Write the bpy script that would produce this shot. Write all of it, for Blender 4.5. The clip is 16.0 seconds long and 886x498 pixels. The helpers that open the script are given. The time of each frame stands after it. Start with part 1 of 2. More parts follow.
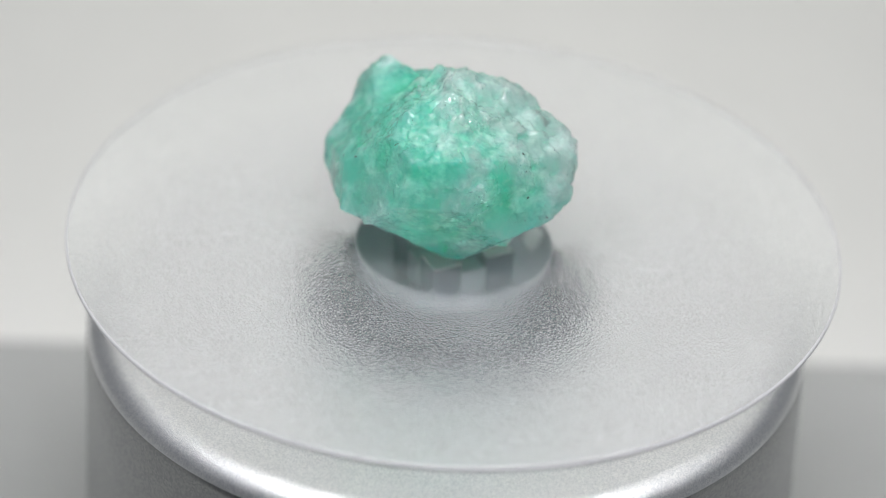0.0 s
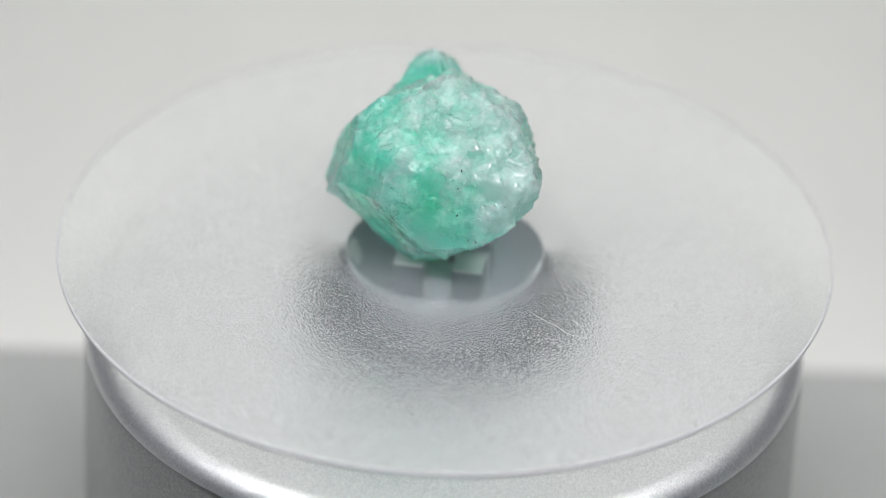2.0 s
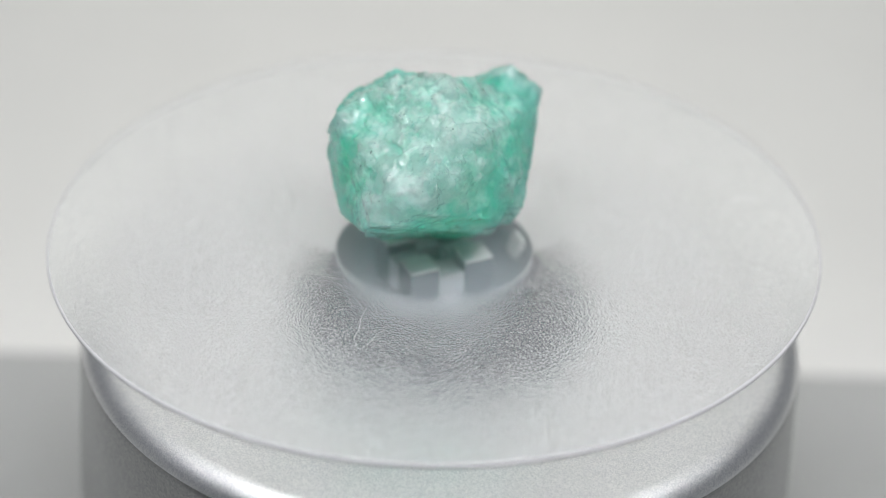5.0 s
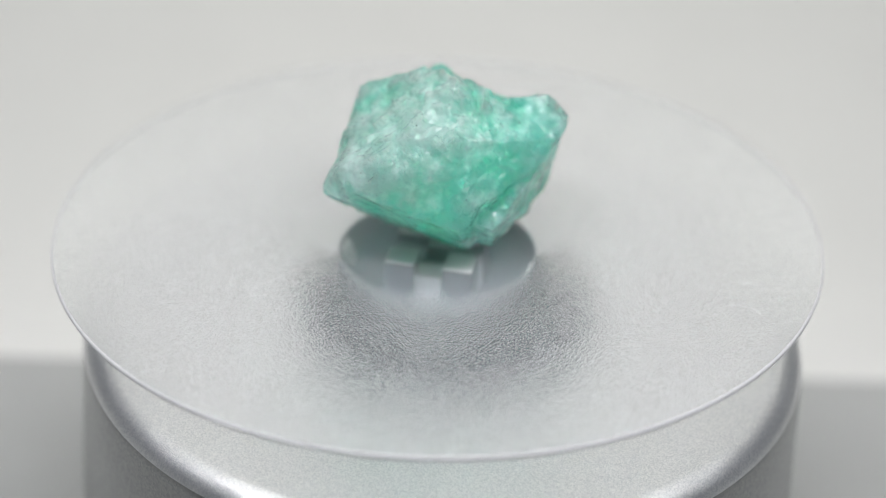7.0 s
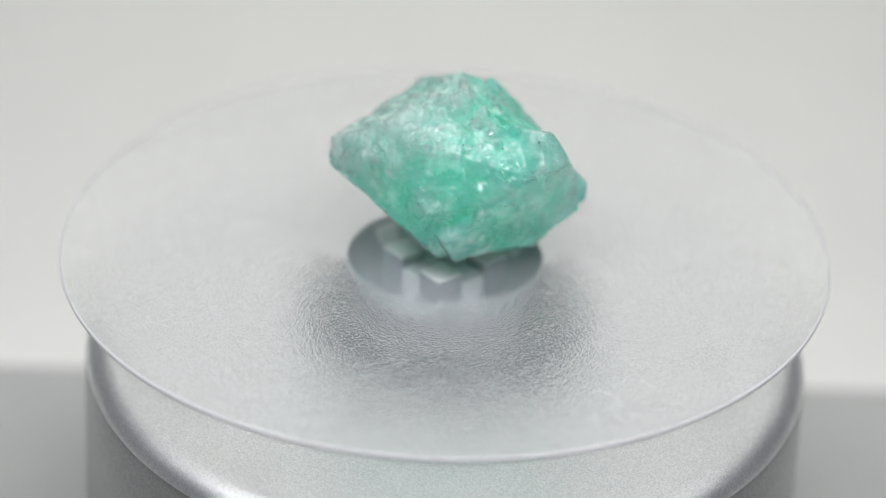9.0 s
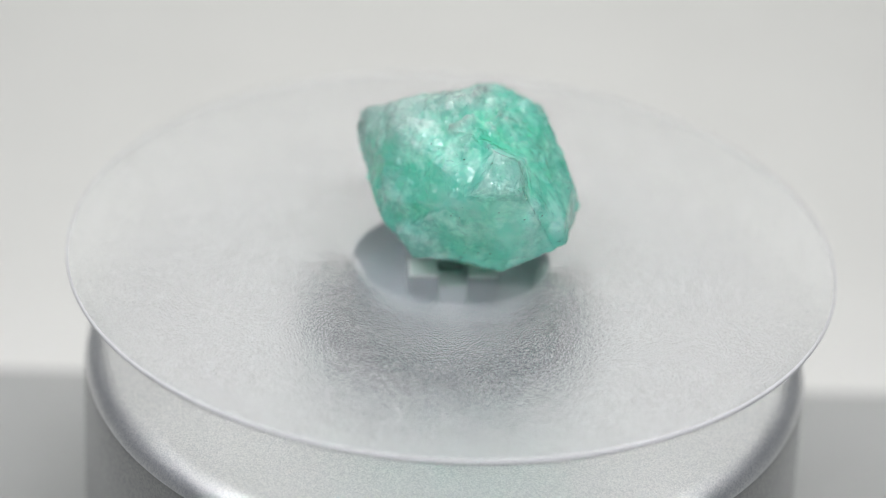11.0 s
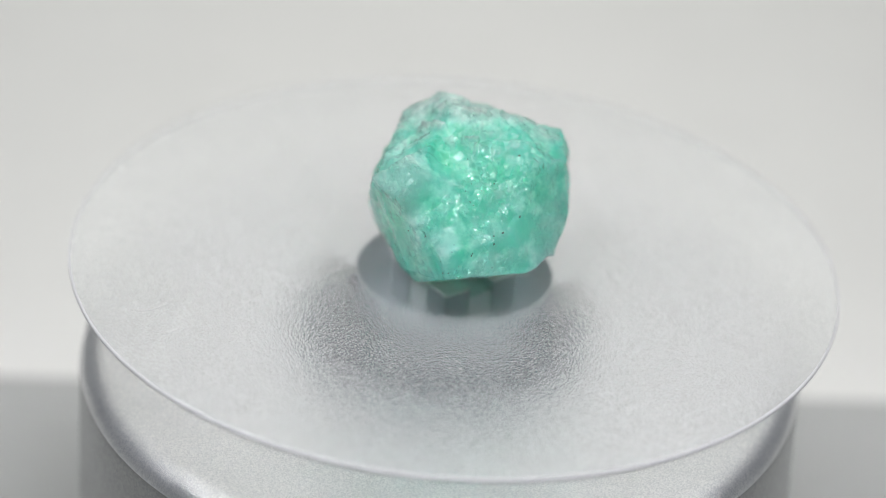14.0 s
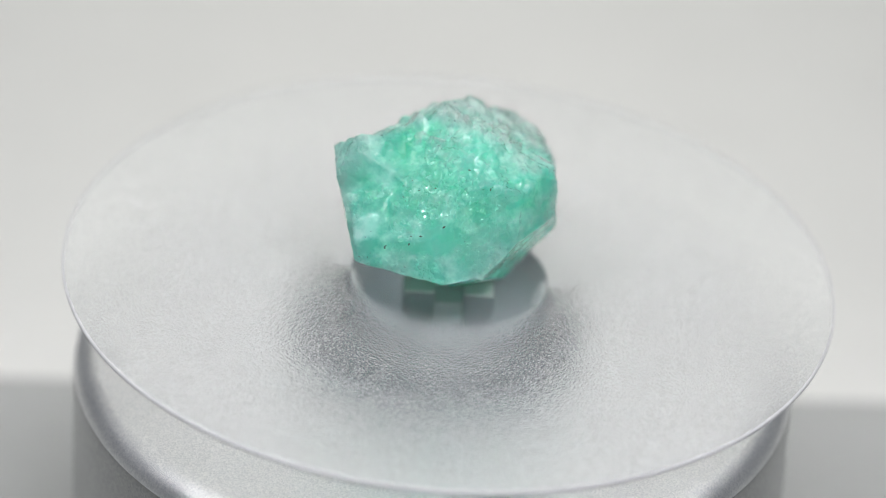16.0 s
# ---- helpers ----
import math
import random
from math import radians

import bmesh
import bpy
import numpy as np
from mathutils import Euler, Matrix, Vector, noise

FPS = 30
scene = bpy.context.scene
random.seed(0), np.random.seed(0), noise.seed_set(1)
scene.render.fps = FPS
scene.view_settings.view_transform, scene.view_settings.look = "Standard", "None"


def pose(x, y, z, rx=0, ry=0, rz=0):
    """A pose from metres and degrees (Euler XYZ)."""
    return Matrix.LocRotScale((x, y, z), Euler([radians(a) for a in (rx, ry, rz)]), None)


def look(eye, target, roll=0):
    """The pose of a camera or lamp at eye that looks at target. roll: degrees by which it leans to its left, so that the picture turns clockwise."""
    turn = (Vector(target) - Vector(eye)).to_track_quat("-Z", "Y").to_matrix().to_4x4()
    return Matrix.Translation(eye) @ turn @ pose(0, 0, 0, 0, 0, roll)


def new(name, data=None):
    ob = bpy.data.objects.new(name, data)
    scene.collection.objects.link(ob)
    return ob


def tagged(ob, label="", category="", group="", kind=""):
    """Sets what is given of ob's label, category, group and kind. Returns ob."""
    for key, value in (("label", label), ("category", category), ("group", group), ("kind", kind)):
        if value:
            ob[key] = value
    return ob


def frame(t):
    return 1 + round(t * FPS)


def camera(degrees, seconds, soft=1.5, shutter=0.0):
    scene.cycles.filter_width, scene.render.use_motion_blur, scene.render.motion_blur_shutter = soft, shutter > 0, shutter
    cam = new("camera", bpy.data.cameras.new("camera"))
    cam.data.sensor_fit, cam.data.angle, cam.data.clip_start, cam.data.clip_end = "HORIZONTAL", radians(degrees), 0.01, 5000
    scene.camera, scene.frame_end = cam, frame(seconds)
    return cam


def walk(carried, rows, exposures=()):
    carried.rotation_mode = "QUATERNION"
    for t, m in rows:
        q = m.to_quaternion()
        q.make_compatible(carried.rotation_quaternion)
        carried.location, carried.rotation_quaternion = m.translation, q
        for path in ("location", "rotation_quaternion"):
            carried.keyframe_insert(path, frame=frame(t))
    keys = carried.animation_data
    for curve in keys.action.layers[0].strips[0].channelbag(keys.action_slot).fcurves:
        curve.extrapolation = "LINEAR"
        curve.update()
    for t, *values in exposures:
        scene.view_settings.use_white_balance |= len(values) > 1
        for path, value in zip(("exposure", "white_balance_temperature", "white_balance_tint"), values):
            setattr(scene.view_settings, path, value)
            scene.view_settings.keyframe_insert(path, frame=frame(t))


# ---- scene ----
MM = 0.001
TOP = 0.050                      # height of the clear disc above the table
TURN = -18.63                    # degrees a second, clockwise seen from above

# ---- camera ----
cam = camera(19.45, 16.0, 1.0)
cam.data.dof.use_dof = True
cam.data.dof.focus_distance = 0.253
cam.data.dof.aperture_fstop = 11.0
EYE = (0.0, -0.2292, TOP + 0.1406)
AIM = [  # seconds, degrees up, degrees to the left, from the disc's centre
    (0.0, -0.642, 0.192), (0.5, -0.580, 0.223), (1.0, -0.536, 0.236), (1.5, -0.492, 0.229), (2.0, -0.486, 0.160),
    (2.5, -0.480, 0.148), (3.0, -0.473, 0.110), (3.5, -0.467, 0.104), (4.0, -0.442, 0.092), (5.2, -0.385, 0.060),
    (6.3, -0.325, -0.020), (6.5, -0.316, -0.027), (7.0, -0.292, 0.129), (7.5, -0.242, 0.173), (8.0, -0.192, 0.192),
    (8.5, -0.142, 0.204), (9.0, -0.091, 0.179), (10.2, -0.050, 0.170), (11.5, 0.007, 0.154), (12.0, 0.027, 0.123),
    (12.5, 0.047, 0.073), (13.0, 0.078, 0.048), (13.5, 0.110, 0.016), (14.0, 0.141, 0.048), (14.5, 0.172, 0.016),
    (15.0, 0.168, 0.010), (15.5, 0.164, -0.090), (16.0, 0.160, -0.090)]
BASE = look(EYE, (0, 0, TOP), 2.90)
walk(cam, [(t, BASE @ pose(0, 0, 0, up, left, 0)) for t, up, left in AIM], [(0.0, -0.25), (16.0, -0.19)])

# ---- light ----
world = bpy.data.worlds.new("room")
scene.world = world
world.use_nodes = True
world.node_tree.nodes["Background"].inputs[0].default_value = (0.87, 0.92, 1.0, 1)
world.node_tree.nodes["Background"].inputs[1].default_value = 0.20


def strip_lamp(name, place, target, width, depth, watts, colour):
    data = bpy.data.lights.new(name, "AREA")
    data.shape, data.size, data.size_y, data.energy, data.color = "RECTANGLE", width, depth, watts, colour
    ob = new(name, data)
    ob.matrix_world = look(place, target)
    return ob


strip_lamp("led_panel_light", (0, 0.13, 0.405), (0, 0.21, 0), 0.44, 0.24, 0.455, (1.0, 0.99, 0.94))
# Rear strip is an added fill that brightens the backdrop mirrored in the silver.
strip_lamp("unseen_strip_light", (0, 0.26, 0.395), (0, 0.40, 0.20), 0.50, 0.02, 0.28, (1.0, 1.0, 0.96))
strip_lamp("unseen_strip_light", (0, -0.115, 0.39), (0, -0.03, 0.05), 0.46, 0.012, 1.4, (0.98, 0.98, 1.0))


# ---- materials ----
def material(name, colour, rough=0.5, metal=0.0):
    m = bpy.data.materials.new(name)
    m.use_nodes = True
    b = m.node_tree.nodes["Principled BSDF"]
    b.inputs["Base Color"].default_value = (*colour, 1)
    b.inputs["Roughness"].default_value = rough
    b.inputs["Metallic"].default_value = metal
    return m, m.node_tree.nodes, m.node_tree.links, b


def noise_tex(nodes, links, scale, detail=4.0, rough=0.55, kind="Object"):
    co = nodes.new("ShaderNodeTexCoord")
    n = nodes.new("ShaderNodeTexNoise")
    n.inputs["Scale"].default_value, n.inputs["Detail"].default_value, n.inputs["Roughness"].default_value = scale, detail, rough
    links.new(co.outputs[kind], n.inputs["Vector"])
    return n


def cell_tex(nodes, links, scale, feature="F1"):
    co = nodes.new("ShaderNodeTexCoord")
    n = nodes.new("ShaderNodeTexVoronoi")
    n.feature = feature
    n.inputs["Scale"].default_value = scale
    links.new(co.outputs["Object"], n.inputs["Vector"])
    return n


def ramp(nodes, links, source, stops):
    r = nodes.new("ShaderNodeValToRGB")
    while len(r.color_ramp.elements) < len(stops):
        r.color_ramp.elements.new(0.5)
    for e, (at, col) in zip(r.color_ramp.elements, stops):
        e.position, e.color = at, (*col, 1)
    links.new(source, r.inputs[0])
    return r


def bump(nodes, links, height, strength, distance, below=None):
    b = nodes.new("ShaderNodeBump")
    b.inputs["Strength"].default_value, b.inputs["Distance"].default_value = strength, distance
    links.new(height, b.inputs["Height"])
    if below:
        links.new(below.outputs[0], b.inputs["Normal"])
    return b


def mix_rgb(nodes, links, fac, a, b, blend="MIX"):
    m = nodes.new("ShaderNodeMix")
    m.data_type, m.blend_type = "RGBA", blend
    for socket, value in ((m.inputs[0], fac), (m.inputs[6], a), (m.inputs[7], b)):
        if isinstance(value, (int, float)):
            socket.default_value = value
        elif isinstance(value, tuple):
            socket.default_value = (*value, 1)
        else:
            links.new(value, socket)
    return m.outputs[2]


def math_node(nodes, links, op, a, b, clamp=False):
    m = nodes.new("ShaderNodeMath")
    m.operation, m.use_clamp = op, clamp
    for socket, value in ((m.inputs[0], a), (m.inputs[1], b)):
        if isinstance(value, (int, float)):
            socket.default_value = value
        else:
            links.new(value, socket)
    return m.outputs[0]


def silver_paint(name, level, rough_mid, relief=0.2, flake=4200):
    m, n, l, b = material(name, (level,) * 3, rough_mid, 1.0)
    grain = noise_tex(n, l, flake, 1.0, 0.5)
    flakes = cell_tex(n, l, flake)
    tone = ramp(n, l, flakes.outputs["Color"], [(0.15, (level * 0.76, level * 0.77, level * 0.79)), (0.85, (level * 1.0, level * 1.0, level * 1.0))]).outputs[0]
    l.new(tone, b.inputs["Base Color"])
    blotch = noise_tex(n, l, 90, 3.0)
    rough = ramp(n, l, blotch.outputs[0], [(0.3, (rough_mid - 0.02,) * 3), (0.7, (rough_mid + 0.02,) * 3)])
    l.new(rough.outputs[0], b.inputs["Roughness"])
    l.new(bump(n, l, grain.outputs[0], relief, 0.00010).outputs[0], b.inputs["Normal"])
    b.inputs["Coat Weight"].default_value = 0.5
    b.inputs["Coat Roughness"].default_value = 0.14
    return m


def acrylic_face(name, rough, haze, frosted=False):
    """One face of the acrylic disc: the underside is smooth, the top finely frosted but for the middle."""
    m = bpy.data.materials.new(name)
    m.use_nodes = True
    n, l = m.node_tree.nodes, m.node_tree.links
    n.remove(n["Principled BSDF"])
    through_it = n.new("ShaderNodeBsdfRefraction")
    through_it.inputs["Color"].default_value = (0.985, 0.99, 0.99, 1)
    through_it.inputs["IOR"].default_value = 1.25
    through_it.inputs["Roughness"].default_value = rough
    gloss = n.new("ShaderNodeBsdfGlossy")
    gloss.inputs["Roughness"].default_value = 0.04
    milk = n.new("ShaderNodeBsdfDiffuse")
    milk.inputs[0].default_value = (0.81, 0.82, 0.82, 1)
    fresnel = n.new("ShaderNodeFresnel")
    fresnel.inputs["IOR"].default_value = 1.25
    smear = noise_tex(n, l, 60, 3.0)
    amount = ramp(n, l, smear.outputs[0], [(0.3, (haze * 0.85,) * 3), (0.7, (haze * 1.15,) * 3)]).outputs[0]
    if frosted:
        co = n.new("ShaderNodeTexCoord")
        off = n.new("ShaderNodeVectorMath")
        off.operation = "DISTANCE"
        off.inputs[1].default_value = (OFF * math.cos(OFF_DIR), OFF * math.sin(OFF_DIR), 0)
        l.new(co.outputs["Object"], off.inputs[0])
        outside = ramp(n, l, math_node(n, l, "MULTIPLY", off.outputs["Value"], 50.0), [(0.55, (0, 0, 0)), (0.67, (1, 1, 1))]).outputs[0]
        grain = noise_tex(n, l, 4200, 1.5, 0.5)
        relief = bump(n, l, math_node(n, l, "MULTIPLY", grain.outputs[0], outside), FROST_RELIEF, 0.0002)
        l.new(relief.outputs[0], through_it.inputs["Normal"])
        gritty = ramp(n, l, math_node(n, l, "MULTIPLY", off.outputs["Value"], 50.0), [(0.62, (0, 0, 0)), (1.0, (1, 1, 1))]).outputs[0]
        # white grains of the frosting
        grit = noise_tex(n, l, 6200, 2.0, 0.6)
        white = ramp(n, l, grit.outputs[0], [(0.50, (0, 0, 0)), (0.68, (1, 1, 1))]).outputs[0]
        amount = math_node(n, l, "ADD", amount, math_node(n, l, "MULTIPLY", math_node(n, l, "MULTIPLY", white, gritty), 0.7))
        l.new(math_node(n, l, "ADD", math_node(n, l, "MULTIPLY", outside, rough - 0.2), 0.2), through_it.inputs["Roughness"])
    m1, m2 = n.new("ShaderNodeMixShader"), n.new("ShaderNodeMixShader")
    l.new(amount, m1.inputs[0])
    l.new(through_it.outputs[0], m1.inputs[1])
    l.new(milk.outputs[0], m1.inputs[2])
    l.new(fresnel.outputs[0], m2.inputs[0])
    l.new(m1.outputs[0], m2.inputs[1])
    l.new(gloss.outputs[0], m2.inputs[2])
    l.new((m2 if frosted else m1).outputs[0], n["Material Output"].inputs[0])
    return m


def plain(name, colour, rough, scale=300, spread=0.08, metal=0.0, relief=0.0):
    m, n, l, b = material(name, colour, rough, metal)
    t = noise_tex(n, l, scale, 5.0)
    lo, hi = tuple(c * (1 - spread) for c in colour), tuple(min(1, c * (1 + spread)) for c in colour)
    l.new(ramp(n, l, t.outputs[0], [(0.3, lo), (0.7, hi)]).outputs[0], b.inputs["Base Color"])
    if relief:
        fine = noise_tex(n, l, scale * 6, 3.0)
        l.new(bump(n, l, fine.outputs[0], 0.4, relief).outputs[0], b.inputs["Normal"])
    return m


def crystal_material():
    m, n, l, b = material("green_crystal", (0.30, 0.74, 0.58), 0.16)
    geo = n.new("ShaderNodeTexCoord")
    # colourless end of the crystal, with an uneven border
    side = n.new("ShaderNodeVectorMath")
    side.operation = "DOT_PRODUCT"
    side.inputs[1].default_value = (0.55, -0.02, 0.83)
    l.new(geo.outputs["Object"], side.inputs[0])
    wave = noise_tex(n, l, 260, 4.0, 0.6)
    where = math_node(n, l, "ADD", math_node(n, l, "MULTIPLY", side.outputs["Value"], 50.0), math_node(n, l, "MULTIPLY", wave.outputs[0], 0.55))
    pale = ramp(n, l, where, [(0.80, (0, 0, 0)), (1.02, (1, 1, 1))])
    tip = n.new("ShaderNodeVectorMath")
    tip.operation = "DOT_PRODUCT"
    tip.inputs[1].default_value = (-0.55, 0.50, 0.67)
    l.new(geo.outputs["Object"], tip.inputs[0])
    tip_pale = ramp(n, l, math_node(n, l, "ADD", math_node(n, l, "MULTIPLY", tip.outputs["Value"], 50.0), math_node(n, l, "MULTIPLY", wave.outputs[0], 0.2)), [(0.84, (0, 0, 0)), (0.94, (0.5,) * 3)])
    pale_all = math_node(n, l, "MAXIMUM", pale.outputs[0], tip_pale.outputs[0])
    cloud = noise_tex(n, l, 170, 5.0, 0.6)
    green = ramp(n, l, cloud.outputs[0], [(0.28, (0.12, 0.90, 0.61)), (0.5, (0.25, 0.97, 0.72)), (0.74, (0.48, 0.99, 0.82))])
    colour = mix_rgb(n, l, math_node(n, l, "MULTIPLY", pale_all, 0.52), green.outputs[0], (0.86, 0.985, 0.92))
    # milky veils and healed cracks
    veil = noise_tex(n, l, 300, 4.0, 0.6)
    veiled = ramp(n, l, veil.outputs[0], [(0.50, (0, 0, 0)), (0.66, (1, 1, 1))]).outputs[0]
    colour = mix_rgb(n, l, math_node(n, l, "MULTIPLY", veiled, 0.25), colour, (0.82, 0.985, 0.90))
    # dark inclusions in patches
    specks = cell_tex(n, l, 1250)
    patch = noise_tex(n, l, 330, 3.0)
    dot = ramp(n, l, specks.outputs["Distance"], [(0.08, (1, 1, 1)), (0.12, (0, 0, 0))])
    few = ramp(n, l, patch.outputs[0], [(0.56, (0, 0, 0)), (0.64, (1, 1, 1))])
    dark = math_node(n, l, "MULTIPLY", dot.outputs[0], few.outputs[0])
    colour = mix_rgb(n, l, math_node(n, l, "MULTIPLY", dark, 0.92), colour, (0.03, 0.07, 0.05))
    l.new(colour, b.inputs["Base Color"])
    b.inputs["Subsurface Weight"].default_value = 1.0
    b.inputs["Subsurface Radius"].default_value = (0.8, 1.0, 0.95)
    b.inputs["Subsurface Scale"].default_value = 0.007
    l.new(ramp(n, l, veiled, [(0.0, (0.40,) * 3), (1.0, (0.15,) * 3)]).outputs[0], b.inputs["Transmission Weight"])
    b.inputs["IOR"].default_value = 1.57
    b.inputs["Coat Roughness"].default_value = 0.05
    b.inputs["Coat IOR"].default_value = 1.6
    chips = cell_tex(n, l, 620)
    zone = ramp(n, l, noise_tex(n, l, 200, 2.0).outputs[0], [(0.50, (0, 0, 0)), (0.62, (1, 1, 1))])
    rough_zone = math_node(n, l, "MULTIPLY", chips.outputs["Distance"], zone.outputs[0])
    splinter = noise_tex(n, l, 750, 3.0, 0.55)
    step = ramp(n, l, splinter.outputs[0], [(0.40, (0, 0, 0)), (0.47, (0.45,) * 3), (0.53, (0.5,) * 3), (0.60, (1, 1, 1))])
    ledge = math_node(n, l, "MULTIPLY", step.outputs[0], zone.outputs[0])
    fine = noise_tex(n, l, 900, 4.0, 0.6)
    b0 = bump(n, l, rough_zone, 0.3, 0.0010)
    b1 = bump(n, l, ledge, 1.0, 0.00050, b0)
    b2 = bump(n, l, fine.outputs[0], 0.10, 0.0004, b1)
    l.new(b2.outputs[0], b.inputs["Normal"])
    # small splinter faces, each tilted its own way, that glint in the broken zones
    geom = n.new("ShaderNodeNewGeometry")
    facets = cell_tex(n, l, 1300)
    stretch = n.new("ShaderNodeMapping")
    stretch.inputs["Rotation"].default_value = (0.5, 0.4, 0.3)
    stretch.inputs["Scale"].default_value = (1.0, 1.6, 0.55)
    l.new(geo.outputs["Object"], stretch.inputs["Vector"])
    l.new(stretch.outputs[0], facets.inputs["Vector"])
    tilt = n.new("ShaderNodeVectorMath")
    tilt.operation = "SUBTRACT"
    tilt.inputs[1].default_value = (0.5, 0.5, 0.5)
    l.new(facets.outputs["Color"], tilt.inputs[0])
    push = n.new("ShaderNodeVectorMath")
    push.operation = "SCALE"
    l.new(tilt.outputs[0], push.inputs[0])
    broken = ramp(n, l, noise_tex(n, l, 260, 3.0).outputs[0], [(0.47, (0.1,) * 3), (0.58, (1, 1, 1))]).outputs[0]
    l.new(math_node(n, l, "MULTIPLY", broken, 1.3), push.inputs["Scale"])
    lean = n.new("ShaderNodeVectorMath")
    l.new(geom.outputs["Normal"], lean.inputs[0])
    l.new(push.outputs[0], lean.inputs[1])
    unit = n.new("ShaderNodeVectorMath")
    unit.operation = "NORMALIZE"
    l.new(lean.outputs[0], unit.inputs[0])
    l.new(unit.outputs[0], b.inputs["Coat Normal"])
    l.new(math_node(n, l, "ADD", math_node(n, l, "MULTIPLY", broken, 0.7), 0.2), b.inputs["Coat Weight"])
    return m


# the platter sits a little off the axis and leans, so that it wobbles as it turns
OFF, LEAN, OFF_DIR = 1.24 * MM, 1.66, math.radians(-73.2)
FROST_RELIEF = 1.0

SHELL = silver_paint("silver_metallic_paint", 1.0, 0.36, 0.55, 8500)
CLEAR = acrylic_face("smooth_acrylic", 0.0, 0.04)
FROST = acrylic_face("frosted_acrylic", 0.26, 0.10, True)
EDGE = plain("satin_acrylic_edge", (0.93, 0.93, 0.95), 0.6, 500, 0.03)
PALE = plain("pale_satin_plastic", (0.42, 0.44, 0.46), 0.35, 300, 0.05)
# Dark colour in place of the hub's shade and reflection on the top.
HUB_SHADE = plain("hub_shade_colour", (0.030, 0.035, 0.045), 0.8, 900, 0.25, 0.0, 0.0001)
# The same silver, darkened in colour for the dark surroundings the side mirrors.
SHELL_SHADED = silver_paint("silver_paint_shaded", 0.36, 0.33, 0.08)
CUP_IN = plain("dark_grey_plastic", (0.35, 0.38, 0.42), 0.4, 400, 0.06)
PEG_SIDE = plain("grey_plastic", (0.30, 0.33, 0.36), 0.45, 400, 0.06)
PEG_TOP = plain("white_plastic", (0.95, 0.95, 0.95), 0.25, 500, 0.03)
RIB = plain("pale_grey_plastic", (0.66, 0.69, 0.71), 0.35, 500, 0.05)
SHEET = plain("white_paper_sheet", (0.80, 0.80, 0.775), 0.75, 40, 0.02, 0.0, 0.00005)
DESK = plain("dark_desk", (0.055, 0.055, 0.06), 0.5, 60, 0.1, 0.0, 0.0001)
BOARD = plain("grey_matte_board", (0.42, 0.43, 0.42), 0.7, 60, 0.04, 0.0, 0.00006)
FABRIC = plain("white_tent_fabric", (0.80, 0.80, 0.79), 0.9, 200, 0.03, 0.0, 0.0001)
LINT = plain("white_lint", (0.85, 0.85, 0.85), 0.8)
CRYSTAL = crystal_material()
INCLUSION = plain("dark_mineral", (0.035, 0.055, 0.04), 0.5, 4000, 0.3)


# ---- building tools ----
def part(name, bm, mat, parent=None, label="", smooth=True):
    me = bpy.data.meshes.new(name)
    bm.to_mesh(me)
    bm.free()
    me.materials.append(mat)
    for p in me.polygons:
        p.use_smooth = smooth
    ob = new(name, me)
    if parent is not None:
        ob.parent = parent
    if label:
        tagged(ob, label)
    return ob


def lathe(profile, n=256, closed=False):
    bm = bmesh.new()
    rings = []
    for r, z in profile:
        if r < 1e-7:
            rings.append([bm.verts.new((0, 0, z))])
        else:
            rings.append([bm.verts.new((r * math.cos(2 * math.pi * i / n), r * math.sin(2 * math.pi * i / n), z)) for i in range(n)])
    pairs = list(zip(rings, rings[1:])) + ([(rings[-1], rings[0])] if closed else [])
    for a, b in pairs:
        for i in range(n):
            j = (i + 1) % n
            if len(a) == 1 and len(b) > 1:
                bm.faces.new((a[0], b[i], b[j]))
            elif len(b) == 1 and len(a) > 1:
                bm.faces.new((a[i], b[0], a[j]))
            elif len(a) > 1:
                bm.faces.new((a[i], b[i], b[j], a[j]))
    bmesh.ops.recalc_face_normals(bm, faces=bm.faces)
    return bm


def box(x0, x1, y0, y1, z0, z1, bevel=0.0, segments=2):
    bm = bmesh.new()
    bmesh.ops.create_cube(bm, size=1)
    for v in bm.verts:
        v.co = Vector(((x0 + x1) / 2 + v.co.x * (x1 - x0), (y0 + y1) / 2 + v.co.y * (y1 - y0), (z0 + z1) / 2 + v.co.z * (z1 - z0)))
    if bevel:
        bmesh.ops.bevel(bm, geom=bm.edges[:], offset=bevel, segments=segments, affect="EDGES", profile=0.5)
    return bm


def arc(cx, cz, r, a0, a1, n):
    return [(cx + r * math.cos(math.radians(a0 + (a1 - a0) * i / n)), cz + r * math.sin(math.radians(a0 + (a1 - a0) * i / n))) for i in range(n + 1)]


# ---- the setting: light tent with a paper sheet ----
def paper_sheet():
    bm = bmesh.new()
    line = [(-0.058, 0.0), (0.0, 0.0), (0.05, 0.0), (0.30, 0.0)] + [(0.30 + 0.10 * math.sin(math.radians(a)), 0.10 - 0.10 * math.cos(math.radians(a))) for a in range(6, 91, 6)] + [(0.40, 0.25), (0.40, 0.415)]
    cols = [[bm.verts.new((x, y, z)) for y, z in line] for x in (-0.31, 0.31)]
    for i in range(len(line) - 1):
        bm.faces.new((cols[0][i], cols[1][i], cols[1][i + 1], cols[0][i + 1]))
    ob = part("backdrop", bm, SHEET)
    s = ob.modifiers.new("thickness", "SOLIDIFY")
    s.thickness, s.offset = 0.0006, -1
    return tagged(ob, "white seamless paper sheet curving up behind", "backdrop", kind="structure")


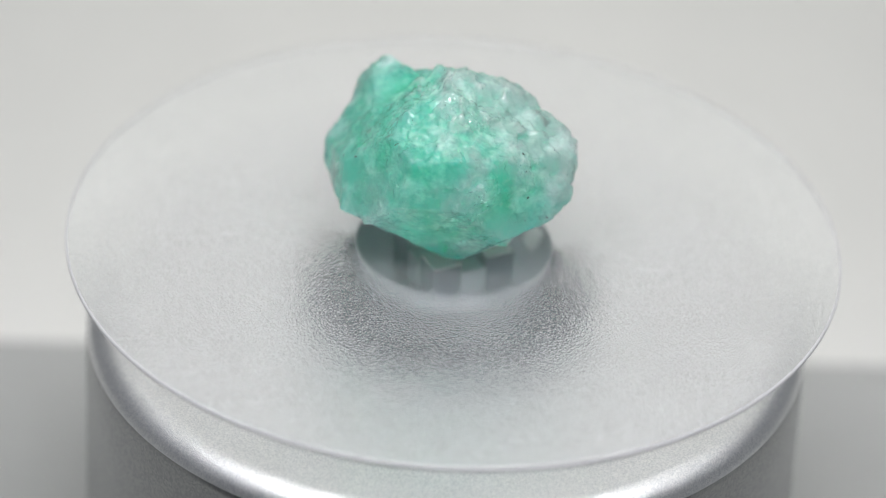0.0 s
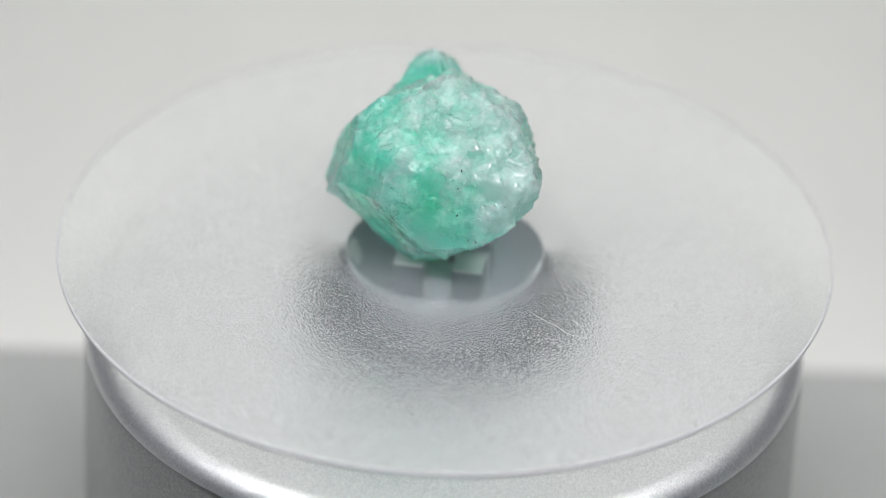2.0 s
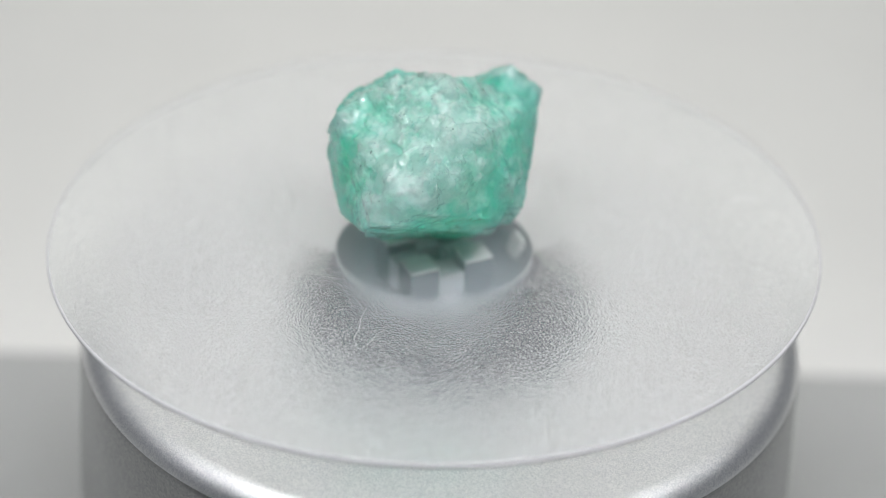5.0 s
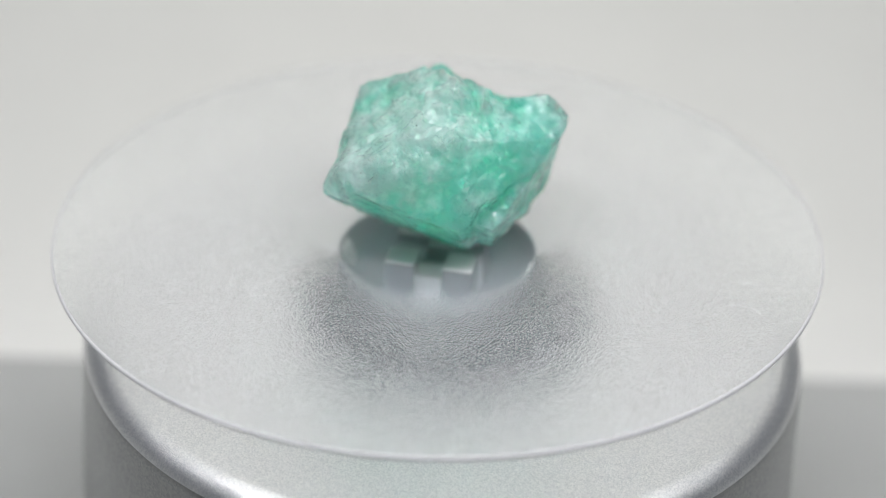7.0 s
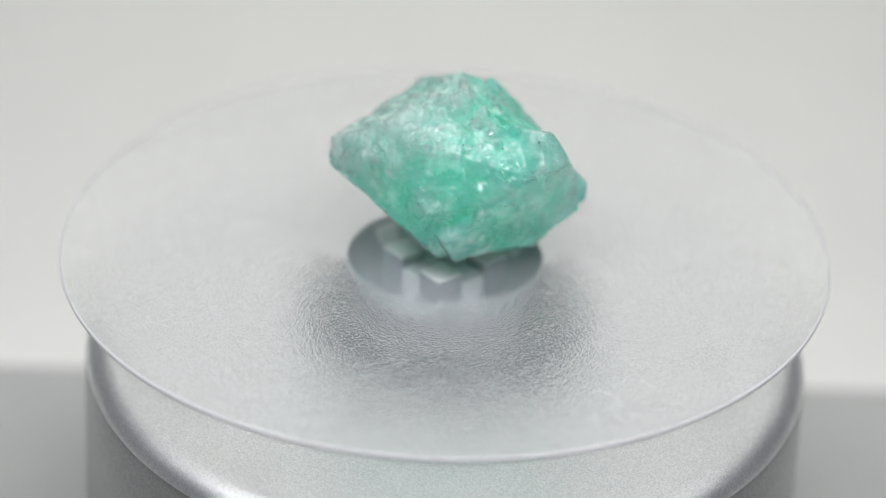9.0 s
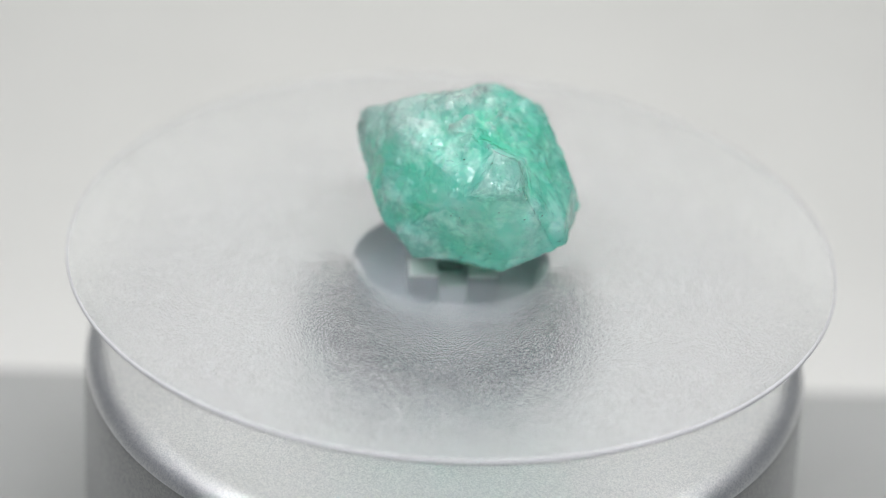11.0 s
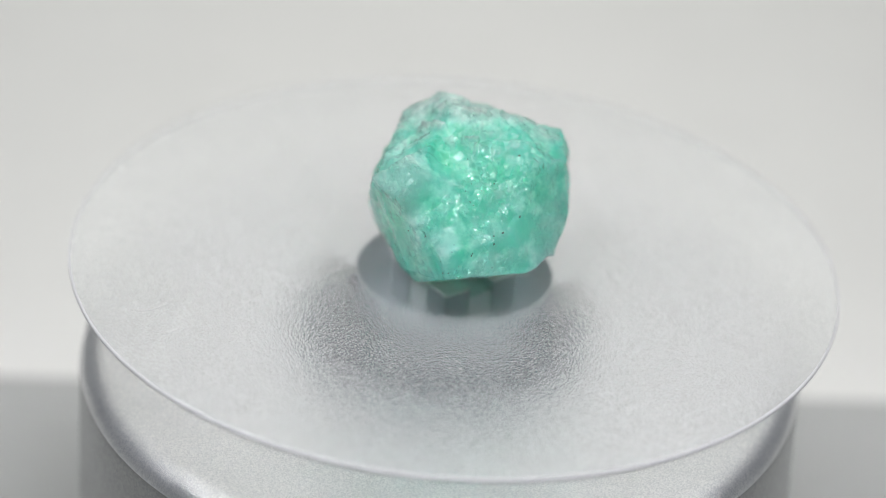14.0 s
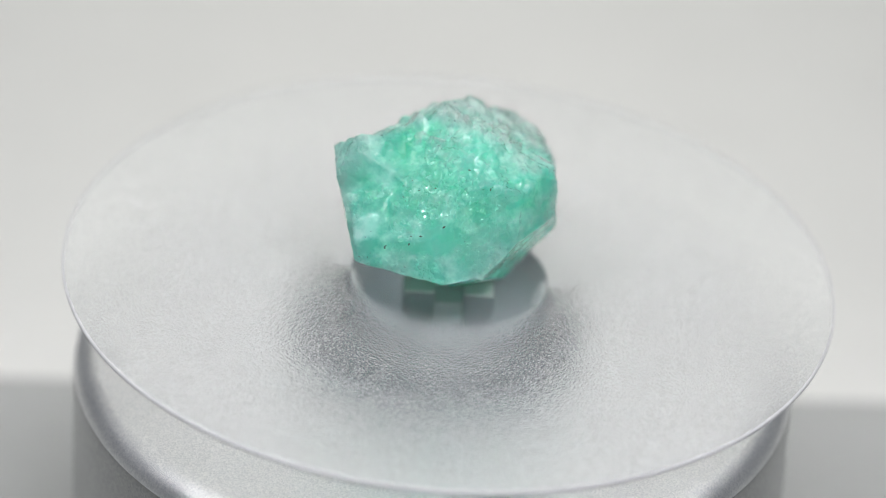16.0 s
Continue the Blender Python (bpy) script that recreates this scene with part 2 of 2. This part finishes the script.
paper_sheet()
tagged(part("ground", box(-1.6, 1.6, -1.6, 1.6, -0.03, -0.004), DESK, smooth=False), "dark table top under the light tent", "table", kind="structure")
tagged(part("wall_north", box(-0.315, 0.315, 0.405, 0.42, -0.004, 0.43), FABRIC, smooth=False), "white fabric rear wall of light tent", "wall", kind="structure")
tagged(part("ceiling", box(-0.315, 0.315, -0.16, 0.405, 0.42, 0.43), FABRIC, smooth=False), "white fabric roof of light tent", "ceiling", kind="structure")

board = part("base_board", box(-0.30, 0.30, -0.098, 0.0, 0.0008, 0.0040, 0.0008, 3), BOARD, smooth=False)
board.matrix_world = pose(0, 0.0431, 0, 0, 0, 2.2)
tagged(board, "smooth grey matte board under the turntable", "board")


# ---- turntable base ----
BODY_TOP = -10.0 * MM            # the silver top, below the disc


def turntable_base():
    ob = tagged(new("motor_turntable"), "silver metallic painted round motorised turntable", "turntable")
    h = TOP + BODY_TOP - 0.0040
    curve = arc(0.0381 - 2.8 * MM, h - 2.8 * MM, 2.8 * MM, 0, 90, 24)
    shell = curve[4:]
    shell += [(0.0300, h), (0.0240, h), (0.0190, h), (0.0172, h - 0.02 * MM)]
    shell += [(0.0150, h - 0.02 * MM), (0.0120, h - 0.02 * MM), (0.0, h - 0.02 * MM)]
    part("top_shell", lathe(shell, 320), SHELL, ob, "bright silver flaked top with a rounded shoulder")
    # Includes the lower shoulder, so its dark band is coloured in too.
    part("side_wall", lathe([(0.0, 0.0), (0.0386, 0.0), (0.0390, 0.0006)] + curve[:5], 320), SHELL_SHADED, ob, "silver metallic side, its shade put into the colour")
    # Flat ring added only to draw the shade below the hub.
    part("shade_ring", lathe([(5.0 * MM, h), (15.4 * MM, h), (15.8 * MM, h + 0.15 * MM), (15.6 * MM, h + 0.3 * MM), (5.0 * MM, h + 0.3 * MM)], 192, True), HUB_SHADE, ob, "added dark ring standing in for the shade round the spindle")
    ob.matrix_world = pose(0, 0, 0.0040)
    return ob


turntable_base()

AXIS = (-math.sin(OFF_DIR), math.cos(OFF_DIR), 0)
SEAT = Matrix.Translation((OFF * math.cos(OFF_DIR), OFF * math.sin(OFF_DIR), 0)) @ Matrix.Rotation(radians(LEAN), 4, AXIS)


def seated(bm):
    bmesh.ops.transform(bm, matrix=SEAT, verts=bm.verts[:])
    return bm


def hub_block(bm, turn):
    bmesh.ops.transform(bm, matrix=Matrix.Rotation(radians(turn), 4, "Z"), verts=bm.verts[:])
    return seated(bm)


HUB_TURN = 28.9


def turntable_platter():
    ob = tagged(new("turntable_platter"), "clear acrylic disc on a round grey hub", "turntable platter")
    R = 40.0 * MM
    top, low = 0.0, -0.45 * MM
    disc = part("disc", seated(lathe([(0, low), (R - 0.22 * MM, low), (R - 0.22 * MM, top), (0, top)], 320)), CLEAR, ob, "clear acrylic disc with a finely frosted face", smooth=False)
    disc.data.materials.append(FROST)
    disc.data.materials.append(EDGE)
    for p in disc.data.polygons:
        p.material_index = 1 if p.normal.z > 0.5 else 0 if p.normal.z < -0.5 else 2
    disc.visible_shadow = False
    part("rim", seated(lathe([(R - 0.20 * MM, low), (R - 0.03 * MM, low), (R, low + 0.05 * MM), (R - 0.05 * MM, top - 0.10 * MM), (R - 0.20 * MM, top)], 320)), EDGE, ob, "bright polished edge of the disc")
    rh, zt = 10.35 * MM, -2.2 * MM
    cup = part("hub", seated(lathe([(rh - 0.12 * MM, zt), (rh, zt - 0.10 * MM), (rh - 0.05 * MM, -3.0 * MM), (rh - 0.4 * MM, -4.0 * MM), (9.4 * MM, -5.4 * MM), (8.8 * MM, -6.8 * MM), (8.2 * MM, -8.0 * MM), (7.6 * MM, -9.0 * MM), (7.0 * MM, -9.5 * MM), (0, -9.55 * MM)], 192)), PALE, ob, "pale satin round hub tapering downwards")
    for rot in (0, 90, 180, 270):
        fin = box(10.0 * MM, 10.5 * MM, -1.3 * MM, 1.3 * MM, -9.3 * MM, -3.0 * MM, 0.15 * MM)
        for v in fin.verts:
            v.co.x += 0.40 * (v.co.z + 2.4 * MM)
        part("fin", hub_block(fin, HUB_TURN + rot), PEG_TOP, cup, "pale fin on the hub", smooth=False)
    part("cavity", seated(lathe([(rh - 0.13 * MM, zt), (rh - 0.3 * MM, zt - 1.4 * MM), (9.0 * MM, -5.0 * MM), (7.6 * MM, -6.95 * MM), (0, -7.0 * MM)], 192)), CUP_IN, cup, "dark hollow inside of the hub")
    w, gap = 3.2 * MM, 1.45 * MM
    for sx in (-1, 1):
        for sy in (-1, 1):
            x0, y0 = (gap if sx > 0 else -gap - w), (gap if sy > 0 else -gap - w)
            part("peg", hub_block(box(x0, x0 + w, y0, y0 + w, -6.95 * MM, zt + 0.42 * MM, 0.06 * MM), HUB_TURN), PEG_SIDE, cup, smooth=False)
            part("cap", hub_block(box(x0 + 0.05 * MM, x0 + w - 0.05 * MM, y0 + 0.05 * MM, y0 + w - 0.05 * MM, zt + 0.43 * MM, zt + 0.66 * MM), HUB_TURN), PEG_TOP, cup, "white square peg top", smooth=False)
    a = gap + w - 0.1 * MM
    g = gap - 0.02 * MM
    for rot in (0, 90, 180, 270):
        part("rib", hub_block(box(g, a, -g, g, -6.95 * MM, zt - 0.6 * MM, 0.05 * MM), HUB_TURN + rot), RIB, cup, "pale grey rib between the pegs", smooth=False)
    ob.matrix_world = pose(0, 0, TOP)
    return ob


platter = turntable_platter()

# ---- the crystal ----
# faces as azimuth and elevation in degrees and distance in millimetres from the inside point
BODY_FACES = [(-175, -57, 8.8), (-171, 42, 8.7), (-164, 8, 10.8), (-139, 19, 9.5), (-129, -53, 8.8), (-115, 57, 9.3), (-100, 11, 10.2),
              (-96, -30, 8.7), (-62, 5, 10.1), (-50, -48, 9.7), (-50, 29, 10.2), (-37, 61, 8.5), (12, -51, 7.9), (22, -41, 8.4), (36, 32, 10.5),
              (40, 59, 9.8), (43, 2, 9.8), (72, 22, 9.4), (83, 56, 9.2), (86, -19, 8.8), (94, -53, 9.0), (121, -13, 10.1), (176, 57, 8.2), (0, -90, 8.0), (-8, 3, 13.1)]
KNOB_FACES = [(-163, -78, 5.1), (-162, 23, 8.0), (-118, 60, 5.2), (-83, 1, 6.6), (18, -30, 6.8), (38, 39, 4.9), (102, -18, 9.5), (124, -12, 11.0), (137, 36, 13.0)]
HEART = Vector((-0.8, -2.0, 8.0)) * MM


def face_vectors(faces):
    a = np.radians(np.array([f[:2] for f in faces], float))
    d = np.array([f[2] for f in faces]) * MM
    return np.c_[np.cos(a[:, 0]) * np.cos(a[:, 1]), np.sin(a[:, 0]) * np.cos(a[:, 1]), np.sin(a[:, 1])] / d[:, None]


def crystal():
    bm = bmesh.new()
    bmesh.ops.create_icosphere(bm, subdivisions=7, radius=1.0)
    u = np.array([v.co[:] for v in bm.verts])
    u /= np.linalg.norm(u, axis=1)[:, None]

    def soft_max(m, k):
        q = u @ m.T
        top = q.max(1)
        return top + np.log(np.exp(k * (q - top[:, None])).sum(1)) / k
    a, b = soft_max(face_vectors(BODY_FACES), 1.1 / MM), soft_max(face_vectors(KNOB_FACES), 1.1 / MM)
    k = 0.9 / MM
    both = -np.log(np.exp(-k * (a - np.minimum(a, b))) + np.exp(-k * (b - np.minimum(a, b)))) / k + np.minimum(a, b)
    r = 1.0 / np.maximum(both, 40.0)
    for v, d, rad in zip(bm.verts, u, r):
        way = Vector(d)
        p = way * rad
        # broken surface: steps, chips and fine roughness
        q = p * 1000.0
        up = max(0.0, min(1.0, 0.2 + 0.9 * way.z + 0.3 * way.x))
        for scale, tilt, shift in ((0.42, 0.34, Vector((3, 1, 7))), (1.05, 0.36, Vector((9, 4, 2))), (2.3, 0.18, Vector((5, 8, 1)))):
            place = q * scale + shift
            centre = noise.voronoi(place)[1][0]
            lean = noise.cell_vector(centre * 7.31) - Vector((0.5, 0.5, 0.5))
            amount = tilt * (0.12 + 1.0 * up) / scale
            rad += amount * MM * max(-0.6, min(0.6, lean.dot(place - centre) * 1.6)) * 0.8
        rad += 0.30 * MM * noise.fractal(q * 0.35, 0.7, 2.1, 4) * (0.5 + 0.5 * up)
        v.co = HEART + way * rad
        if v.co.z < 0.0:
            v.co.z *= 0.05
    low = min(v.co.z for v in bm.verts)
    bmesh.ops.translate(bm, verts=bm.verts[:], vec=(0, 0, -low))
    pick = random.Random(11)
    spots = []
    bm.normal_update()
    everywhere = list(bm.verts)
    while len(spots) < 110:
        v = pick.choice(everywhere)
        way = (v.co - HEART).normalized()
        thick = noise.noise(v.co * 330.0)
        wanted = 0.9 if way.x < -0.25 else (0.7 if way.y < -0.3 and way.z < 0.1 else 0.12)
        if pick.random() < wanted * max(0.0, 0.25 + 2.2 * thick) and way.z < 0.75:
            spots.append((v.co.copy(), v.normal.copy()))
    ob = part("crystal", bm, CRYSTAL)
    grain = bmesh.new()
    bmesh.ops.create_icosphere(grain, subdivisions=1, radius=1.0)
    for v in grain.verts:
        v.co *= 1.0 + 0.35 * noise.noise(v.co * 2.3)
    first = part("inclusion", grain, INCLUSION, ob, "tiny dark mineral inclusion")
    for i, (co, no) in enumerate(spots):
        dot = first if i == 0 else first.copy()
        if i:
            scene.collection.objects.link(dot)
        size = pick.choice((0.05, 0.06, 0.07, 0.08, 0.10)) * MM
        turn = no.to_track_quat("Z", "Y").to_matrix().to_4x4() @ Matrix.Rotation(pick.uniform(0, 6.28), 4, "Z")
        dot.matrix_basis = Matrix.Translation(co - no * 0.02 * MM) @ turn @ Matrix.Diagonal((size * pick.uniform(1.0, 2.4), size, size * 0.5, 1))
    ob.matrix_world = pose(0, 0, TOP + 0.00005)
    return tagged(ob, "rough pale green translucent emerald crystal with colourless end", "crystal")


gem = crystal()


# ---- lint on the disc ----
def lint_fibre(points, thick):
    bm = bmesh.new()
    line = []
    for i in range(len(points) - 1):
        p0, p1, p2, p3 = (Vector(points[max(0, min(len(points) - 1, i + k))]) for k in (-1, 0, 1, 2))
        for k in range(5):
            t = k / 5
            line.append(0.5 * (2 * p1 + (p2 - p0) * t + (2 * p0 - 5 * p1 + 4 * p2 - p3) * t * t + (3 * p1 - p0 - 3 * p2 + p3) * t ** 3))
    line.append(Vector(points[-1]))
    rings = []
    for i, q in enumerate(line):
        way = (line[min(i + 1, len(line) - 1)] - line[max(i - 1, 0)]).normalized()
        across = Vector((-way.y, way.x))
        x, y = q.x * MM, q.y * MM
        z = thick - math.tan(radians(LEAN)) * ((x - OFF * math.cos(OFF_DIR)) * math.cos(OFF_DIR) + (y - OFF * math.sin(OFF_DIR)) * math.sin(OFF_DIR))
        r = thick * (0.55 + 0.45 * math.sin(math.pi * (i + 0.5) / len(line)))
        rings.append([bm.verts.new((x + across.x * r * math.cos(a), y + across.y * r * math.cos(a), z + r * math.sin(a))) for a in (k * math.pi / 3 for k in range(6))])
    for a, b in zip(rings, rings[1:]):
        for k in range(6):
            bm.faces.new((a[k], a[(k + 1) % 6], b[(k + 1) % 6], b[k]))
    bm.faces.new(rings[0])
    bm.faces.new(rings[-1])
    bmesh.ops.recalc_face_normals(bm, faces=bm.faces)
    ob = part("lint_fibre", bm, LINT)
    ob.matrix_world = pose(0, 0, TOP)
    return tagged(ob, "fine white lint fibre lying on clear disc", "lint", "lint on the disc")


fibres = [lint_fibre([(15.4, -6.7), (17.3, -7.0), (19.1, -7.0), (20.5, -7.3), (21.8, -7.0), (22.4, -6.5), (21.1, -5.6), (19.8, -5.2)], 0.020 * MM),
          lint_fibre([(-9.9, 32.8), (-10.2, 31.6), (-9.9, 30.5), (-9.2, 29.6), (-8.4, 29.1)], 0.035 * MM),
          lint_fibre([(-13.0, 27.9), (-13.8, 28.9), (-14.3, 30.3)], 0.028 * MM)]


def motions():
    times = [i * 0.5 for i in range(33)]
    for thing, lift in [(platter, 0.0), (gem, 0.00005)] + [(f, 0.0) for f in fibres]:
        walk(thing, [(t, pose(0, 0, TOP + lift, 0, 0, TURN * t)) for t in times])


motions()
